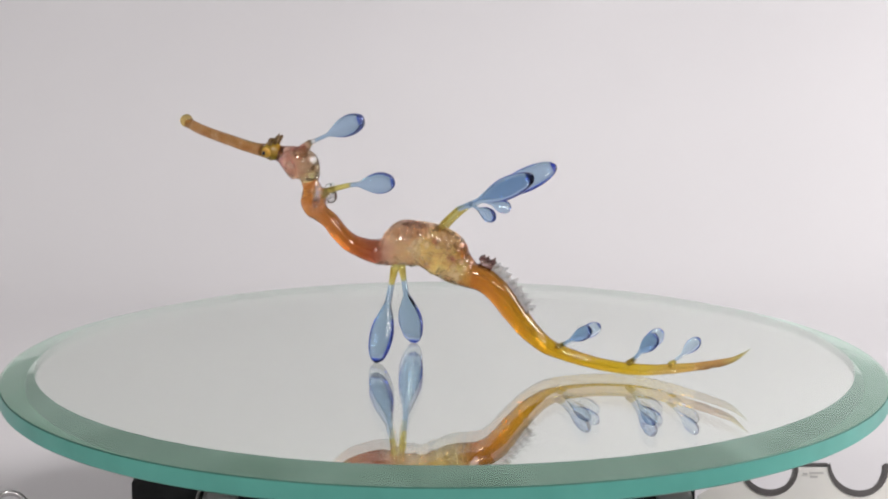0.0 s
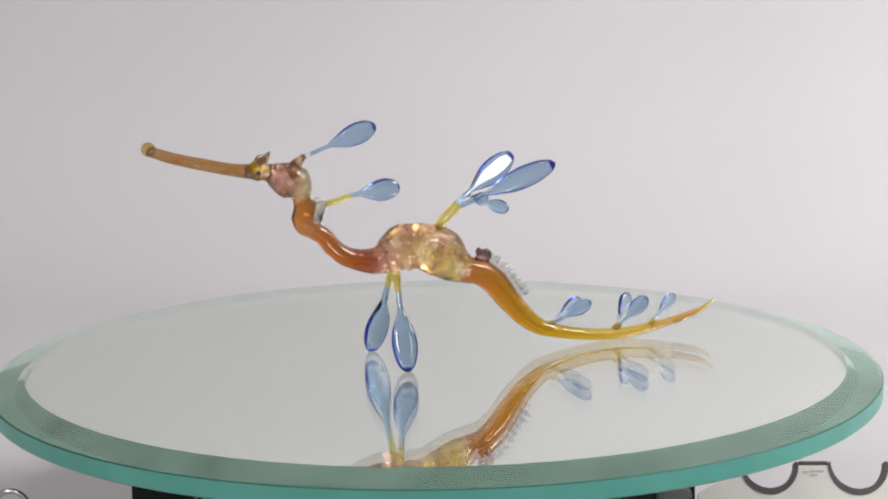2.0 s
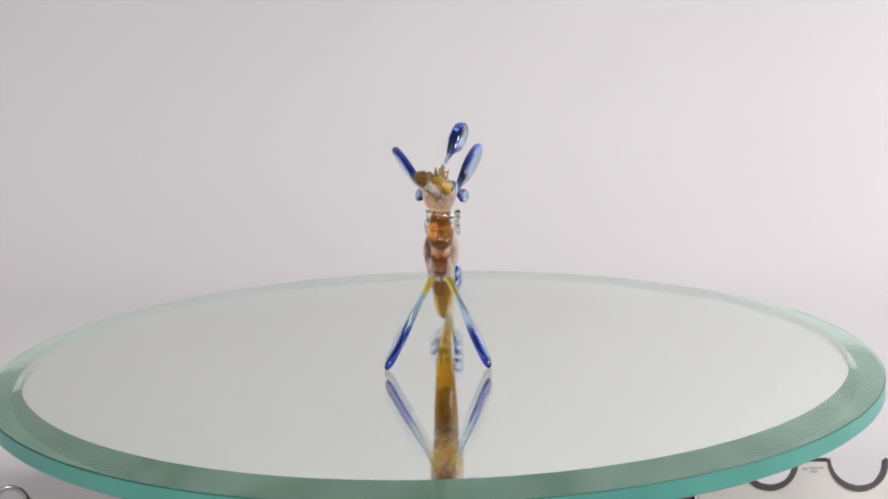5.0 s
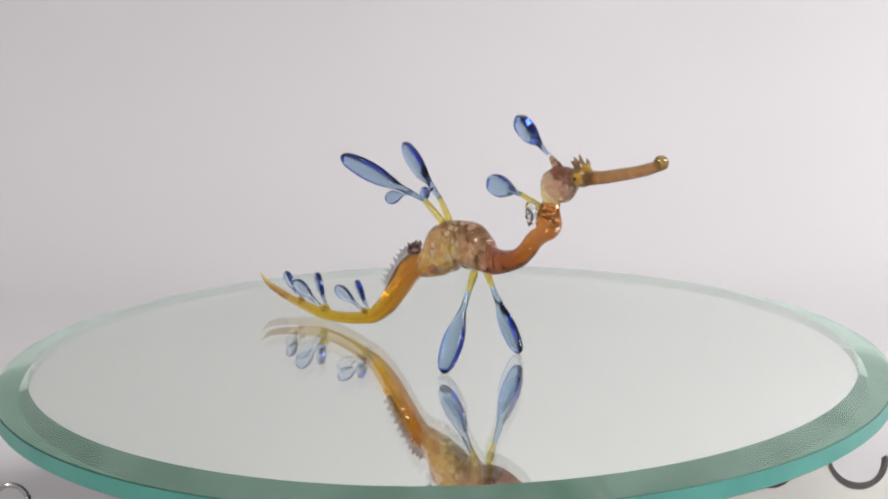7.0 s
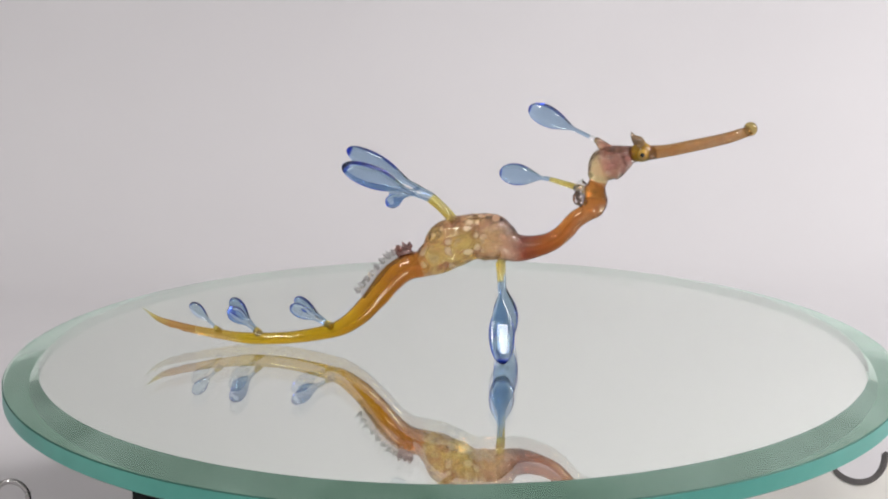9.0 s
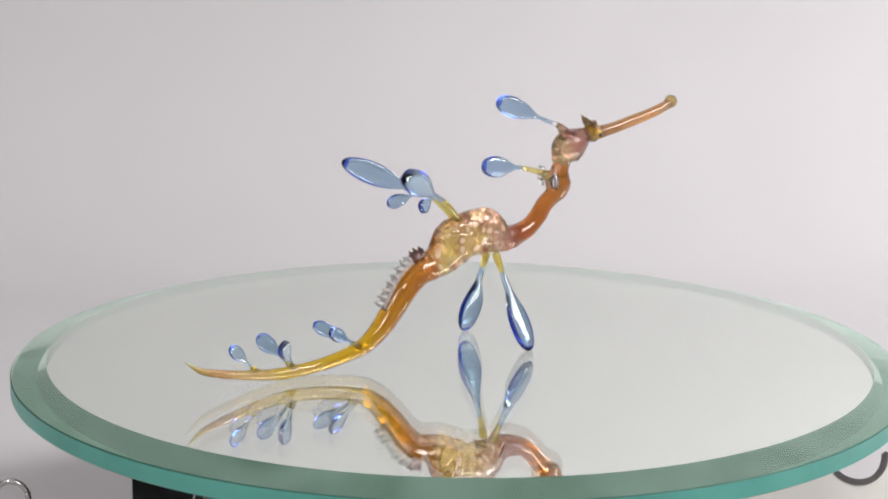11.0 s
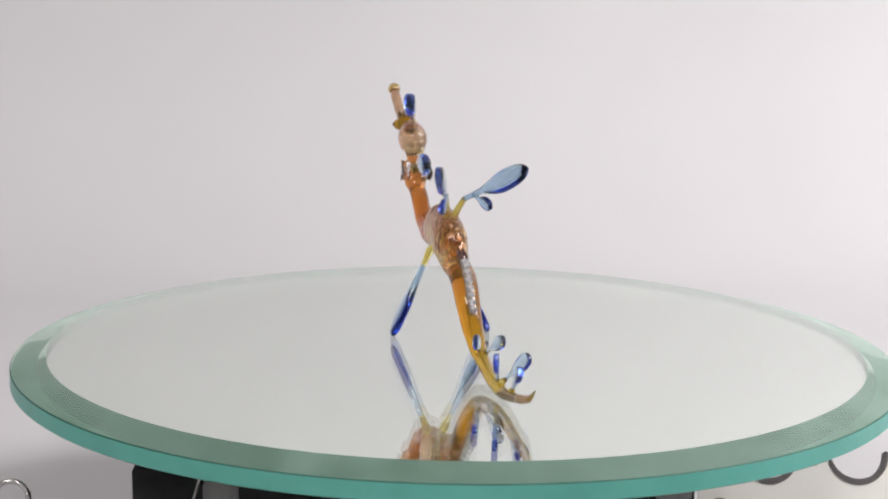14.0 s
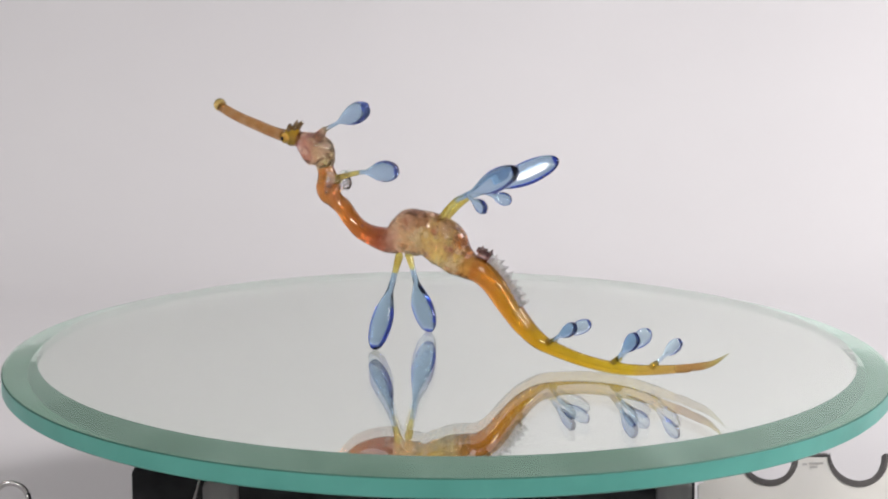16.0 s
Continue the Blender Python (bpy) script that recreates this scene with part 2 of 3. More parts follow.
def tube(rows, steps=6, sides=24, lumps=0.0, rounded=True, open_end=False, cut=None):
    """A glass rod through rows of (x, y, z, radius, flatness across)."""
    pts = spline(rows, steps)
    bm = bmesh.new()
    rings = []
    for i, p in enumerate(pts):
        c = Vector(p[:3])
        t = Vector(pts[min(i + 1, len(pts) - 1)][:3]) - Vector(pts[max(i - 1, 0)][:3])
        t.normalize()
        side = t.cross(Vector((0, 0, 1))) if abs(t.z) < 0.98 else Vector((0, 1, 0))
        side.normalize()
        up = side.cross(t).normalized()
        ring = []
        for k in range(sides):
            a = 2 * math.pi * k / sides
            q = side * math.cos(a) * p[4] + up * math.sin(a)
            r = max(p[3], 0.05)
            if lumps:
                r *= 1 + lumps * noise.noise((c + q * p[3]) * 0.16) + lumps * 0.6 * noise.noise((c + q * p[3]) * 0.4)
            ring.append((c + q * r, t * p[3]))
        rings.append([v for v, _ in ring])
    if cut:
        loft(bm, [[v * U for v in q] for q in rings[cut[0] * steps:cut[1] * steps + 1]], False)
        return bm
    if rounded:
        for end, sign in ((0, -1), (-1, 1)):
            p = pts[end]
            c = Vector(p[:3])
            q = Vector(pts[1 if end == 0 else -2][:3])
            t = (c - q).normalized()
            base = rings[end]
            cap = []
            for a in (30, 55, 75):
                cap.append([c + (v - c) * math.cos(radians(a)) + t * p[3] * math.sin(radians(a)) * 0.9 for v in base])
            if end == 0:
                rings = cap[::-1] + rings
            elif not open_end:
                rings = rings + cap
    vs = loft(bm, [[v * U for v in r] for r in rings], False)
    for r in vs[:1] if open_end else (vs[0], vs[-1]):
        c = bm.verts.new(sum((v.co for v in r), Vector()) / sides)
        for k in range(sides):
            bm.faces.new((r[k], r[(k + 1) % sides], c))
    return bm


def paddle(base, tip, width, thick, face=(0, 1, 0), stem=0.0, stem_r=0.8, bend=0.0, widest=0.66):
    """A pressed glass leaf from base to tip with a round stem, its broad side facing face."""
    base, tip = Vector(base), Vector(tip)
    ax = tip - base
    ln = ax.length
    ax.normalize()
    n = Vector(face)
    n = (n - ax * n.dot(ax)).normalized()
    w = n.cross(ax).normalized()
    bm = bmesh.new()
    rings = []
    steps, sides = 36, 28
    for i in range(steps + 1):
        s = 1 - (1 - i / steps) ** 1.6
        if s < stem:
            hw = ht = stem_r
        else:
            q = (s - stem) / (1 - stem)
            body = (math.sin(math.pi * min(q / widest, 1) * 0.5) ** 1.5 if q < widest
                    else math.sqrt(max(0, 1 - ((q - widest) / (1 - widest)) ** 2.0)))
            hw = max(width / 2 * body, stem_r * (1 - q) if q < widest else 0.02)
            ease = min(1, q * 2.2)
            top = math.sqrt(max(0, 1 - max(0, (q - 0.85) / 0.15) ** 2))
            ht = max((stem_r * (1 - ease) + thick / 2 * ease) * top, 0.02)
        c = base + ax * ln * s + n * bend * math.sin(math.pi * s)
        ring = []
        for k in range(sides):
            a = 2 * math.pi * k / sides
            ca, sa = math.cos(a), math.sin(a)
            e = 0.64 if s > stem else 1
            ring.append((c + w * hw * math.copysign(abs(ca) ** e, ca) + n * ht * math.copysign(abs(sa) ** e, sa)) * U)
        rings.append(ring)
    last = loft(bm, rings, False)[-1]
    bm.faces.ensure_lookup_table()
    # Rim and tip faces get the darker blue that paints in light loss.
    for i in range(steps):
        for k in range(sides):
            mid = 2 * math.pi * (k + 0.5) / sides
            if i > steps * 0.3 and (abs(math.cos(mid)) > 0.72 or i > steps * 0.83):
                bm.faces[i * sides + k].material_index = 1
    bm.faces.new(last).material_index = 1
    return bm


def ball(c, r, squash=(1, 1, 1), seg=20):
    bm = bmesh.new()
    bmesh.ops.create_uvsphere(bm, u_segments=seg, v_segments=seg // 2 + 2, radius=r * U,
                              matrix=Matrix.Translation(Vector(c) * U) @ Matrix.Diagonal((*squash, 1)))
    return bm


def join(*bms):
    out = bms[0]
    for b in bms[1:]:
        me = bpy.data.meshes.new("tmp")
        b.to_mesh(me)
        b.free()
        out.from_mesh(me)
        bpy.data.meshes.remove(me)
    return out


def lathe(rows, seg=192, mats=None):
    """Turns a profile of (radius, z) about the upright axis."""
    bm = bmesh.new()
    rings = [[bm.verts.new((r * U * math.cos(2 * math.pi * k / seg), r * U * math.sin(2 * math.pi * k / seg), z * U)) for k in range(seg)] for r, z in rows]
    for j, (a, b) in enumerate(zip(rings, rings[1:])):
        for k in range(seg):
            f = bm.faces.new((a[k], a[(k + 1) % seg], b[(k + 1) % seg], b[k]))
            f.material_index = mats[j] if mats else 0
    for r in (rings[0], rings[-1]):
        bm.faces.new(r)
    for r in rings:
        for k in range(seg):
            bm.edges.get((r[k], r[(k + 1) % seg])).smooth = False
    return bm


def box(x0, x1, y0, y1, z0, z1, bevel=0.0):
    bm = bmesh.new()
    bmesh.ops.create_cube(bm, size=1, matrix=Matrix.Translation(((x0 + x1) / 2 * U, (y0 + y1) / 2 * U, (z0 + z1) / 2 * U))
                          @ Matrix.Diagonal(((x1 - x0) * U, (y1 - y0) * U, (z1 - z0) * U, 1)))
    if bevel:
        bmesh.ops.bevel(bm, geom=bm.edges[:], offset=bevel * U, segments=3, affect="EDGES")
    return bm


def centre(x):
    """How far the figure's middle plane lies aside, along its length."""
    return float(np.interp(x, [-90.7, -68.6, -57, -35.4, -2, 13, 40, 52.5, 82], [-9, -6, -4.5, -2.8, 2.5, 4.3, 9.0, 10.6, 11.7]))


def spine(rows, flat):
    return [(x, centre(x), z, r, flat if not isinstance(flat, (list, tuple)) else flat[i]) for i, (x, z, r) in enumerate(rows)]


# ---- setting ----
def hanging_paper():
    """A paper backdrop that hangs behind the bench and sweeps forward over its top."""
    line = [(550, z) for z in (720, 500, 300, 150)]
    line += [(550 - 140 * (1 - math.cos(radians(a))), 64 - 140 * math.sin(radians(a))) for a in range(0, 91, 6)]
    line += [(y, -76.0) for y in (300, 180, 60, -60, -200)]
    bm = bmesh.new()
    rows = [[bm.verts.new((x * U, (y + 1.5 * math.sin(x * 0.014) * min(1, max(0, (z + 75) / 200))) * U, z * U)) for y, z in line]
            for x in range(-880, 881, 55)]
    for a, b in zip(rows, rows[1:]):
        for k in range(len(line) - 1):
            bm.faces.new((a[k], b[k], b[k + 1], a[k + 1]))
    ob = part("backdrop", bm, M["paper"], None, "pale lavender-grey seamless paper sweeping down onto the bench")
    thick = ob.modifiers.new("thickness", "SOLIDIFY")
    thick.thickness, thick.offset = 0.0012, 0
    return tagged(ob, category="backdrop", kind="structure")


def room():
    # Unseen surfaces, added to close the place for bounced light and reflections.
    for name, b in (("wall_north", (-2000, 2000, 1500, 1560, -1000, 2200)), ("wall_south", (-2000, 2000, -2560, -2500, -1000, 2200)),
                    ("wall_west", (-2060, -2000, -2560, 1560, -1000, 2200)), ("wall_east", (2000, 2060, -2560, 1560, -1000, 2200)),
                    ("ceiling", (-2060, 2060, -2560, 1560, 2200, 2260)), ("floor", (-2060, 2060, -2560, 1560, -1060, -1000))):
        tagged(part(name, box(*b), M["plaster"], None, "plain off-white plastered surface out of view, added for bounced light", False), category=name.split("_")[0], kind="structure")
    bench = tagged(new("workbench"), "pale workbench with a thick top under the paper", "bench")
    part("bench_top", box(-900, 900, -700, 520, -110, -78.0, 3), M["plaster"], bench, "", False)
    for x in (-860, 860):
        for y in (-660, 480):
            part("leg", box(x - 30, x + 30, y - 30, y + 30, -1000, -110.5, 3), M["plaster"], bench, "", False)


hanging_paper()
room()


# ---- turntable ----
def turntable():
    top = new("turntable_base")
    tagged(top, "black plastic turntable base with grey metal uprights", "turntable")
    part("housing", box(-81.5, 64, -72, 72, -73, -14.0, 1.5), M["black"], top, "matt black housing")
    for x in (-70, 53):
        for y in (-60, 60):
            part("rubber_foot", lathe([(5, -75.2), (6, -74.6), (6, -73)], 24), M["grey"], top, "", False).location = (x * U, y * U, 0)
    part("platter", lathe([(46, -13.9), (48, -13.5), (48, -10.4), (46, -9.7)], 64), M["black"], top, "black round platter", False)
    for x in (-57.5, 57.5):
        part("upright", box(x - 4.3, x + 4.3, -84, -77, -75, -14.5, 1), M["steel"], top, "grey metal strip")
    part("wire", tube([(-63, -79, -15, 0.45, 1), (-64.5, -80, -20, 0.45, 1), (-67, -80, -27, 0.45, 1), (-69, -80, -75, 0.45, 1)], 4, 8), M["chrome"], top, "thin bright wire")


turntable()


def round_mirror():
    top = new("round_mirror")
    tagged(top, "large circular mirror in thick green-edged glass with slanted rim", "mirror")
    part("glass_plate", lathe([(117.6, -0.42), (127.3, -2.95), (127.6, -3.3), (127.6, -7.6), (127.0, -8.1)], 256, [2, 3, 1, 1]), [M["plate"], M["edge"], M["bevel"], M["arris"]], top, "clear glass plate with bevelled rim")
    part("silver_backing", lathe([(126.2, -7.65), (126.2, -7.6)], 128), M["silver"], top, "silvered back", False)
    return top


MIRROR = round_mirror()


# ---- the glass figure ----
def fin(parent, name, stalk, blade, yellow=True):
    """A leaf: a yellow rod that ends in a blue blade."""
    holder = part(name, tube(stalk, 4, 16, 0, True, True), M["yellow"] if yellow else M["clear"], parent, "yellow glass stalk" if yellow else "clear glass stalk")
    part("blade", blade, [M["blue"], M["rim_shade"]], holder, "clear blue pressed glass blade")
    return holder


def glass_figure():
    fig = new("glass_seadragon")
    tagged(fig, "amber and blue blown glass leafy seadragon figurine standing on a mirror", "figurine")
    part("snout", tube(spine([(81.4, 64.4, 1.45), (75.8, 62.4, 1.6), (67.6, 60.3, 1.7), (59.5, 58.4, 1.8), (53.3, 57.5, 2.2)], 1.0), 6, 20, 0.04), M["snout"], fig, "speckled amber glass tube")
    part("snout_tip", ball((82.3, 11.7, 65.2), 2.0), M["bead"], fig, "round amber glass bead")
    line = [(50.4, 57.2, 2.3, 0.86), (49.0, 56.9, 2.7, 0.86), (47.3, 56.2, 3.7, 0.86), (44.6, 55.0, 4.9, 0.86), (42.1, 53.7, 5.0, 0.86), (40.6, 51.2, 3.7, 0.88), (40.2, 49.3, 2.55, 0.95)]
    line += [(39.6, 47.5, 2.8, 0.95), (39.2, 45.2, 3.6, 0.9), (39.1, 43.3, 3.95, 0.9), (38.3, 41.5, 3.5, 0.92), (36.7, 40.0, 2.6, 1), (33.8, 37.9, 2.6, 1), (31.2, 34.8, 2.6, 1), (27.8, 32.0, 2.75, 1), (23.8, 30.5, 3.1, 1)]
    line += [(19.8, 29.7, 3.7, 0.97), (16.6, 30.0, 4.3, 0.87), (13.4, 31.4, 5.8, 0.77), (10.2, 32.6, 7.0, 0.68), (6.1, 32.9, 6.7, 0.68), (1.8, 32.0, 7.1, 0.68), (-1.9, 30.0, 7.1, 0.7), (-5.1, 27.1, 5.8, 0.75), (-7.6, 25.5, 4.7, 0.85), (-9.5, 24.5, 3.9, 0.95)]
    line += [(-11.6, 24.2, 3.9, 0.95), (-14.8, 22.9, 3.9, 0.95), (-18.8, 19.5, 3.8, 0.95), (-22.9, 14.1, 3.4, 0.95), (-26.9, 9.7, 3.0, 0.95), (-31.8, 5.9, 2.5, 0.95), (-36.7, 4.0, 2.1, 1), (-44.9, 2.3, 1.85, 1), (-53.1, 1.4, 1.75, 1), (-61.2, 1.4, 1.65, 1), (-69.3, 2.4, 1.4, 1), (-75.8, 3.6, 1.2, 1)]
    line += [(-78.5, 4.1, 1.25, 1), (-80.5, 4.7, 1.05, 1), (-82.3, 5.1, 1.15, 1), (-86.4, 6.6, 0.75, 1), (-90.9, 9.8, 0.1, 1)]
    rod = [(x, centre(x), z, w, flat) for x, z, w, flat in line]
    for name, a, b, mat, words in (("head", 0, 6, "head", "mottled pink and olive glass head"), ("neck", 6, 16, "neck", "amber glass neck with a swollen throat"),
                                   ("trunk", 16, 25, "frit", "mottled pink, cream and olive glass trunk"), ("tail", 25, 37, "tail", "golden amber glass tail"),
                                   ("tail_tip", 37, 42, "tip", "pale yellow translucent drawn glass tip")):
        part(name, tube(rod, 7, 36, 0.035, cut=(a, b)), M[mat], fig, words)
    part("nape", tube([(42.5, 10, 57.5, 2.4, 0.7), (41.2, 9.9, 59.2, 1.6, 0.7), (39.6, 9.8, 60.9, 0.9, 0.9)], 4, 16), M["head"], fig, "drawn-up mottled glass peak")
    part("brow", tube(spine([(54.8, 57.5, 1.9), (53.4, 57.7, 2.7), (52.2, 57.8, 3.0), (50.6, 57.4, 2.5)], 1.0), 5, 24), M["gold"], fig, "golden glass collar round the eyes")
    for side in (1, -1):
        eye = part("eye", ball((52.7, 10.7 + side * 2.2, 57.5), 1.65, seg=20), M["eye"], fig, "yellow glass eye bead")
        part("pupil", ball((52.8, 10.7 + side * 3.4, 57.5), 0.72, seg=12), M["pupil"], eye, "black pupil")
    rng = random.Random(4)
    for dy, dx, h in ((-2.3, 0.5, 1.5), (-0.8, -0.5, 2.4), (0.9, -0.6, 2.9), (2.3, 0.4, 1.7)):
        part("crest_spike", tube([(52.2 + dx * 0.3, 10.6 + dy * 0.6, 59.7, 1.2, 0.7), (51.0 + dx, 10.6 + dy * 0.9, 61.0, 1.0, 0.6), (49.6 + dx, 10.6 + dy * 1.15, 60.3 + h, 0.12, 0.8)], 4, 12, 0.15), M["crest"], fig)
    # leaves on head and neck
    fin(fig, "head_fin", [(39.8, 9.8, 60.6, 0.9, 1), (38.6, 10.0, 61.2, 0.7, 1), (37.4, 10.2, 61.7, 0.6, 1)], paddle((37.4, 10.2, 61.7), (19.4, 12.9, 69.2), 6.2, 3.6, (0, 1, 0.05), stem=0.16, stem_r=0.6), False)
    fin(fig, "neck_fin", [(36.2, 9.2, 45.8, 1.2, 1), (33.5, 9.6, 47.2, 0.95, 1), (26.2, 9.2, 49.3, 0.7, 1)], paddle((26.2, 9.2, 49.3), (11.8, 8.2, 51.0), 6.3, 3.0, (-0.1, 0.96, -0.1), stem=0.03, stem_r=0.7))
    part("droplet", ball((35.2, 5.0, 44.9), 1.9, (0.9, 0.6, 1.1)), M["clear"], fig, "clear glass droplet")
    part("stalk_collar", ball((35.0, 9.2, 46.4), 1.55), M["yellow"], fig, "clear yellow glass bead")
    # leaves on the back
    for side, tip, small in ((1, (-33.6, 9.9, 55.8), (-20.4, 7.4, 42.6)), (-1, (-28.2, -15.4, 55.6), (-17.9, -7.0, 43.4))):
        y0, y1, y2 = 2.6 + side * 1.0, 1.9 + side * 2.6, 1.2 + side * 4.2
        h = part("dorsal_fin", tube([(-0.2, y0, 37.4, 1.15, 1), (-3.4, (y0 + y1) / 2, 40.9, 0.95, 1), (-6.9, y1, 44.0, 0.8, 1)], 4, 16, 0, True, True), M["yellow"], fig, "yellow glass stalk")
        part("blade", paddle((-6.9, y1, 44.0), tip, 6.5 if side > 0 else 7.2, 2.6, (0, 1, 0.05) if side > 0 else (-0.35, 0.84, 0.43), 0.16, 0.8, widest=0.6), [M["blue"], M["rim_shade"]], h, "clear blue pressed glass blade")
        part("side_blade", paddle((-11.0, y2 - side * 0.6, 45.9), small, 4.0, 1.8, (0.2, 1, 0), 0.2, 0.5), [M["blue"], M["rim_shade"]], h, "small clear blue glass blade")
    # two legs
    for side, foot, top in ((1, (12.6, 17.8, -0.4), (12.9, 6.6, 25.6)), (-1, (16.7, -11.4, -0.4), (13.3, 2.0, 25.6))):
        a, b = Vector(top), Vector(foot)
        k = a.lerp(b, 0.18)
        h = part("leg", tube([(*a, 1.25, 1), (*a.lerp(b, 0.08), 1.05, 1), (*k, 0.85, 1)], 4, 16, 0, True, True), M["yellow"], fig, "yellow glass stalk")
        part("blade", paddle(k, b, 7.4, 2.5, (-0.05, 0.92, 0.40) if side > 0 else (-0.20, 0.86, -0.47), 0.1, 0.85, widest=0.6), [M["blue"], M["rim_shade"]], h, "long clear blue pressed glass blade")
    # leaves on the tail
    for base, tips, width, stub in (((-35.4, -2.8, 5.6), ((-47.4, 0.7, 12.7), (-46.5, -7.3, 12.3)), 4.0, 0.16),
                                    ((-56.9, -4.5, 3.0), ((-66.0, -2.4, 12.3), (-63.5, -11.8, 11.8)), 4.6, 0.14),
                                    ((-68.6, -6.0, 3.4), ((-76.6, -7.5, 11.6),), 3.6, 0.16)):
        for tip in tips:
            a, b = Vector(base), Vector(tip)
            a = a + Vector((0, (b.y - a.y) * 0.12, 0))
            h = part("tail_fin", tube([(*a, 1.1, 1), (*a.lerp(b, stub * 0.6), 0.8, 1), (*a.lerp(b, stub), 0.55, 1)], 4, 14, 0, True, True), M["yellow"], fig, "short yellow glass stub")
            part("blade", paddle(a.lerp(b, stub), b, width, 1.8, (0.1, 1, (b.y - a.y) * 0.06), 0.14, 0.55), [M["blue" if tip[1] > -5 else "pale"], M["rim_shade"]], h, "small clear blue glass blade")
    # clear comb behind the trunk
    crest = spline([(-11.8, 27.6), (-15.2, 26.4), (-18.8, 23.6), (-22.6, 18.9), (-26.2, 14.4)], 8)
    for name, i0, i1, mat, words in (("ridge", 0, 9, "plum", "dark plum-tinted clear glass comb"), ("ridge", 9, 32, "frosted", "clear glass comb")):
        bm, rings = bmesh.new(), []
        for i in range(i0, i1 + 1):
            p, d = crest[i], crest[min(i + 1, 32)] - crest[max(i - 1, 0)]
            out = Vector((d[1], 0, -d[0])).normalized() * (-1 if d[0] > 0 else 1)
            out = out if out.z > 0 else -out
            base = Vector((p[0], centre(p[0]), p[1])) - out * 1.0
            high = 3.9 + 0.5 * math.sin(i * 1.7)
            ease = min(1, 0.45 + i / 6, 0.4 + (32 - i) / 5)
            thick = 0.85 + 0.2 * math.sin(i * 2.3)
            rings.append([(base + out * high * ease * h + Vector((0, thick * w, 0))) * U
                          for h, w in ((0, -0.7), (0.45, -1), (0.85, -0.9), (1, -0.3), (1, 0.3), (0.85, 0.9), (0.45, 1), (0, 0.7))])
        loft(bm, rings)
        part(name, bm, M[mat], fig, words)
    for i in range(1, 32, 3):
        p, d = crest[i], crest[i + 1] - crest[i - 1]
        out = Vector((d[1], 0, -d[0])).normalized()
        out = out if out.z > 0 else -out
        along = Vector((d[0], 0, d[1])).normalized()
        for dy in (-0.5, 0.5):
            foot = Vector((p[0], centre(p[0]) + dy, p[1])) + out * 2.3
            peak = foot + out * rng.uniform(1.0, 1.7) + along * rng.uniform(-0.2, 0.9) + Vector((0, dy * 0.9, 0))
            part("spike", tube([(*foot, 0.85, 1), (*foot.lerp(peak, 0.5), 0.5, 1), (*peak, 0.14, 1)], 4, 10), M["plum" if i < 10 else "frosted"], fig)
    # clear frills beside the throat
    for side in (1, -1):
        for i in range(4):
            a = radians(-60 + 48 * i)
            c = Vector((36.6 - 0.4 * i, 9.0 + side * 2.7, 43.6 + 1.3 * i))
            part("frill", tube([(*c, 1.25, 1), (*(c + Vector((-0.8, side * 0.9, 0.3))), 1.1, 1), (*(c + Vector((-1.4 * math.cos(a), side * 1.8, 1.3 * math.sin(a)))), 0.2, 1)], 3, 8), M["clear"], fig)
    return fig


FIGURE = glass_figure()


# ---- clutter beyond the disc ----
def notch(cx, r, edge):
    return [(cx + r * math.cos(radians(a)), edge - 0.3 + r * math.sin(radians(a))) for a in range(180, 361, 10)]


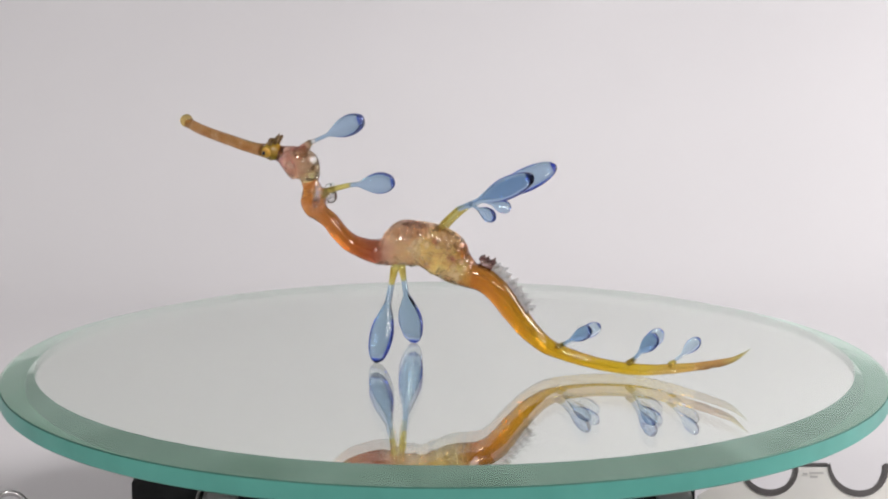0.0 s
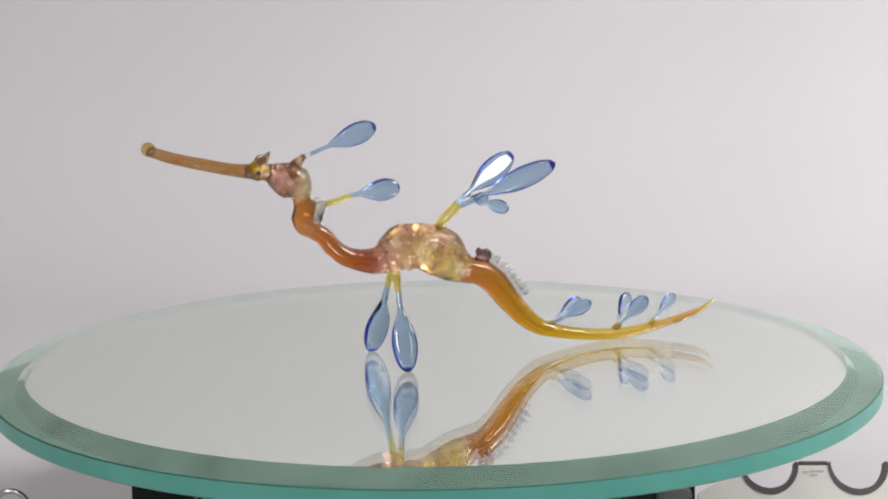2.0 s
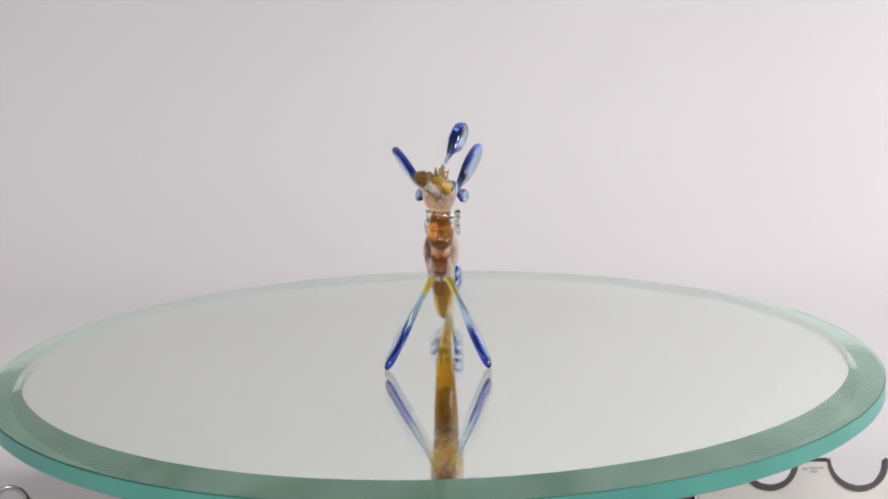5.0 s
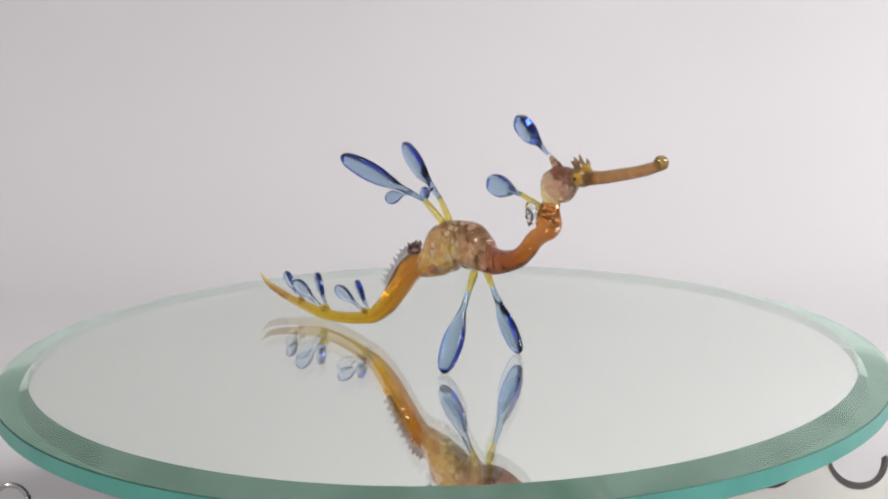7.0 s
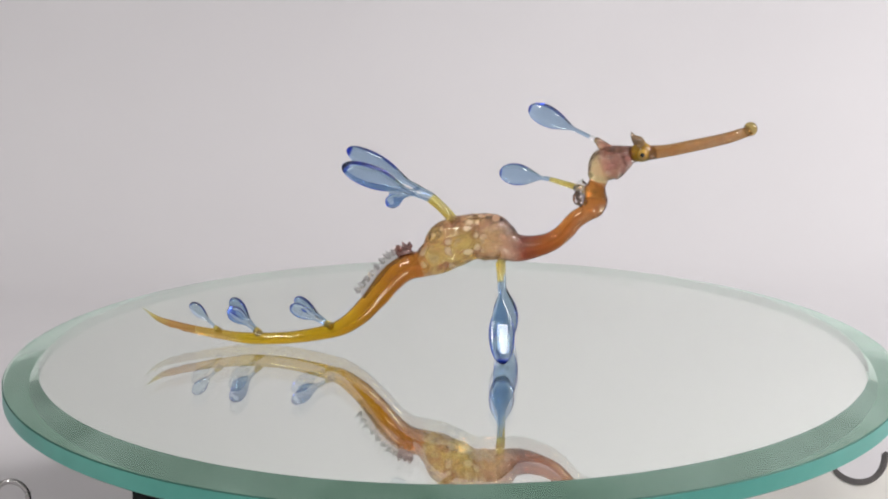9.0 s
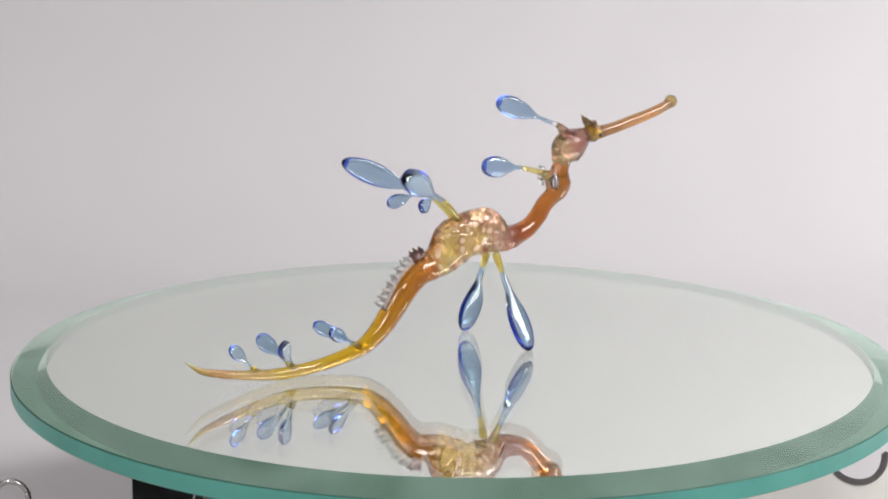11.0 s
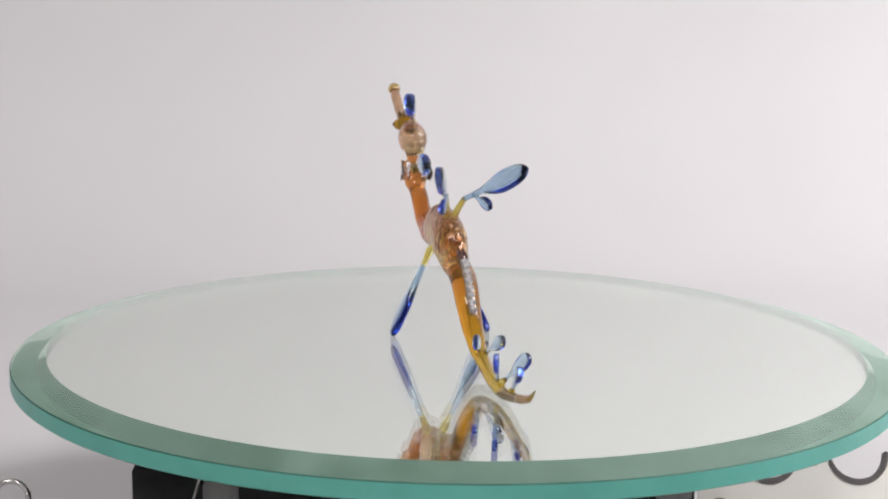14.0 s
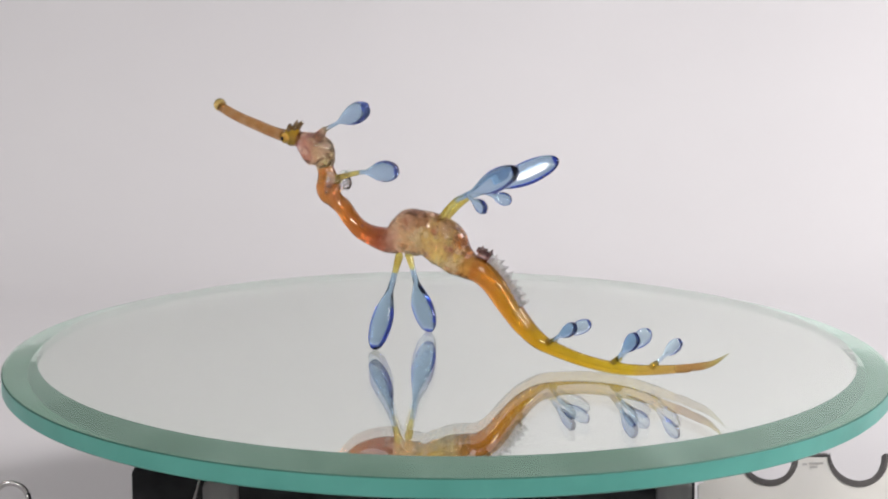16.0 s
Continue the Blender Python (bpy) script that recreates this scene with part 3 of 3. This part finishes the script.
def scalloped_plate():
    """A white plate that leans back, with round bites out of its upper edge, lined in dark grey."""
    edge, low = -51.2, -77.6
    outline = [(81.0, low), (81.0, edge - 9.0), (84, edge - 7.5), (93, edge - 2)]
    bites = ((104.0, 9.4), (132.7, 9.8), (161.5, 9.8), (190.5, 9.8))
    for cx, r in bites:
        outline += notch(cx, r, edge)
    outline += [(206, edge), (206, low)]
    top = new("scalloped_plate")
    tagged(top, "white plate with round dark-lined notches along its top edge", "plate")

    def slab(points, y0, y1):
        bm = bmesh.new()
        f = bm.faces.new([bm.verts.new((x * U, y0 * U, (z - edge) * U)) for x, z in points])
        g = bmesh.ops.extrude_face_region(bm, geom=[f])
        bmesh.ops.translate(bm, verts=[v for v in g["geom"] if isinstance(v, bmesh.types.BMVert)], vec=(0, (y1 - y0) * U, 0))
        bmesh.ops.triangulate(bm, faces=bm.faces[:])
        return bm

    part("panel", slab(outline, 0, 5), M["white"], top, "white panel", False)
    for cx, r in bites:
        part("notch_lining", slab(notch(cx, r - 0.05, edge) + [(x, z + 1.3) for x, z in notch(cx, r - 0.8, edge)[::-1]], -0.3, 7), M["grey"], top, "dark grey lining", False)
    ends = [93.6] + [x for cx, r in bites for x in (cx - r, cx + r)] + [206]
    for x0, x1 in zip(ends[::2], ends[1::2]):
        part("edge_strip", box(x0, x1, -0.25, 7, -0.1, 1.0, 0.2), M["grey"], top, "dark grey edge strip", False)
    for x0, x1, z in ((114.6, 116.2, -2.6), (116.8, 121.4, -2.3), (117.0, 119.4, -3.5)):
        part("faint_mark", box(x0, x1, -0.18, 0.2, z - 0.35, z + 0.35), M["print"], top, "faint grey printed bar", False)
    top.matrix_world = pose(0, 60 * U, edge * U, -25)


def metal_loop():
    """A bent metal rod that stands on the paper as an arch."""
    c, z = -119.6, -32.4
    rows = [(c - 4.7, -40, -75.2, 0.8, 1), (c - 4.7, -40, -50, 0.8, 1), (c - 4.7, -40, z, 0.8, 1)]
    rows += [(c - 4.7 * math.cos(radians(a)), -40, z + 4.7 * math.sin(radians(a)), 0.8, 1) for a in range(20, 161, 20)]
    rows += [(c + 4.7, -40, z, 0.8, 1), (c + 4.7, -40, -50, 0.8, 1), (c + 4.7, -40, -75.2, 0.8, 1)]
    tagged(part("metal_loop", tube(rows, 3, 12, 0, False), M["chrome"], None, "bent shiny metal rod standing as an arch"), category="rod")


def brown_knob():
    tagged(part("brown_knob", lathe([(2.6, -75.2), (3.2, -74), (3.2, -63.5), (2.8, -61.4), (1.8, -60.4), (0.6, -60.1)], 28), M["wood"], None, "small brown turned knob standing on the bench"), category="knob").location = (86 * U, 42 * U, 0)


scalloped_plate()
metal_loop()
brown_knob()


# ---- what moves ----
def turn(t):
    """The disc's pose: it turns evenly, leaning a little and off its centre."""
    late = float(np.interp(t, [0, 2, 4, 6.5, 9, 11.5, 13, 14.5, 16], [-0.65, -0.48, 0.83, 0.71, 0.03, 0.17, 0.03, -0.07, -0.53]))
    return (Matrix.Rotation(radians(151.546 + 21.778 * t + late), 4, "Z") @ Matrix.Translation((2.5 * U, -3.1 * U, 0))
            @ Matrix.Rotation(radians(1.203), 4, "X") @ Matrix.Rotation(radians(0.378), 4, "Y"))


def motions():
    rows = [(i / 2, turn(i / 2)) for i in range(33)]
    walk(MIRROR, rows)
    walk(FIGURE, rows)


motions()
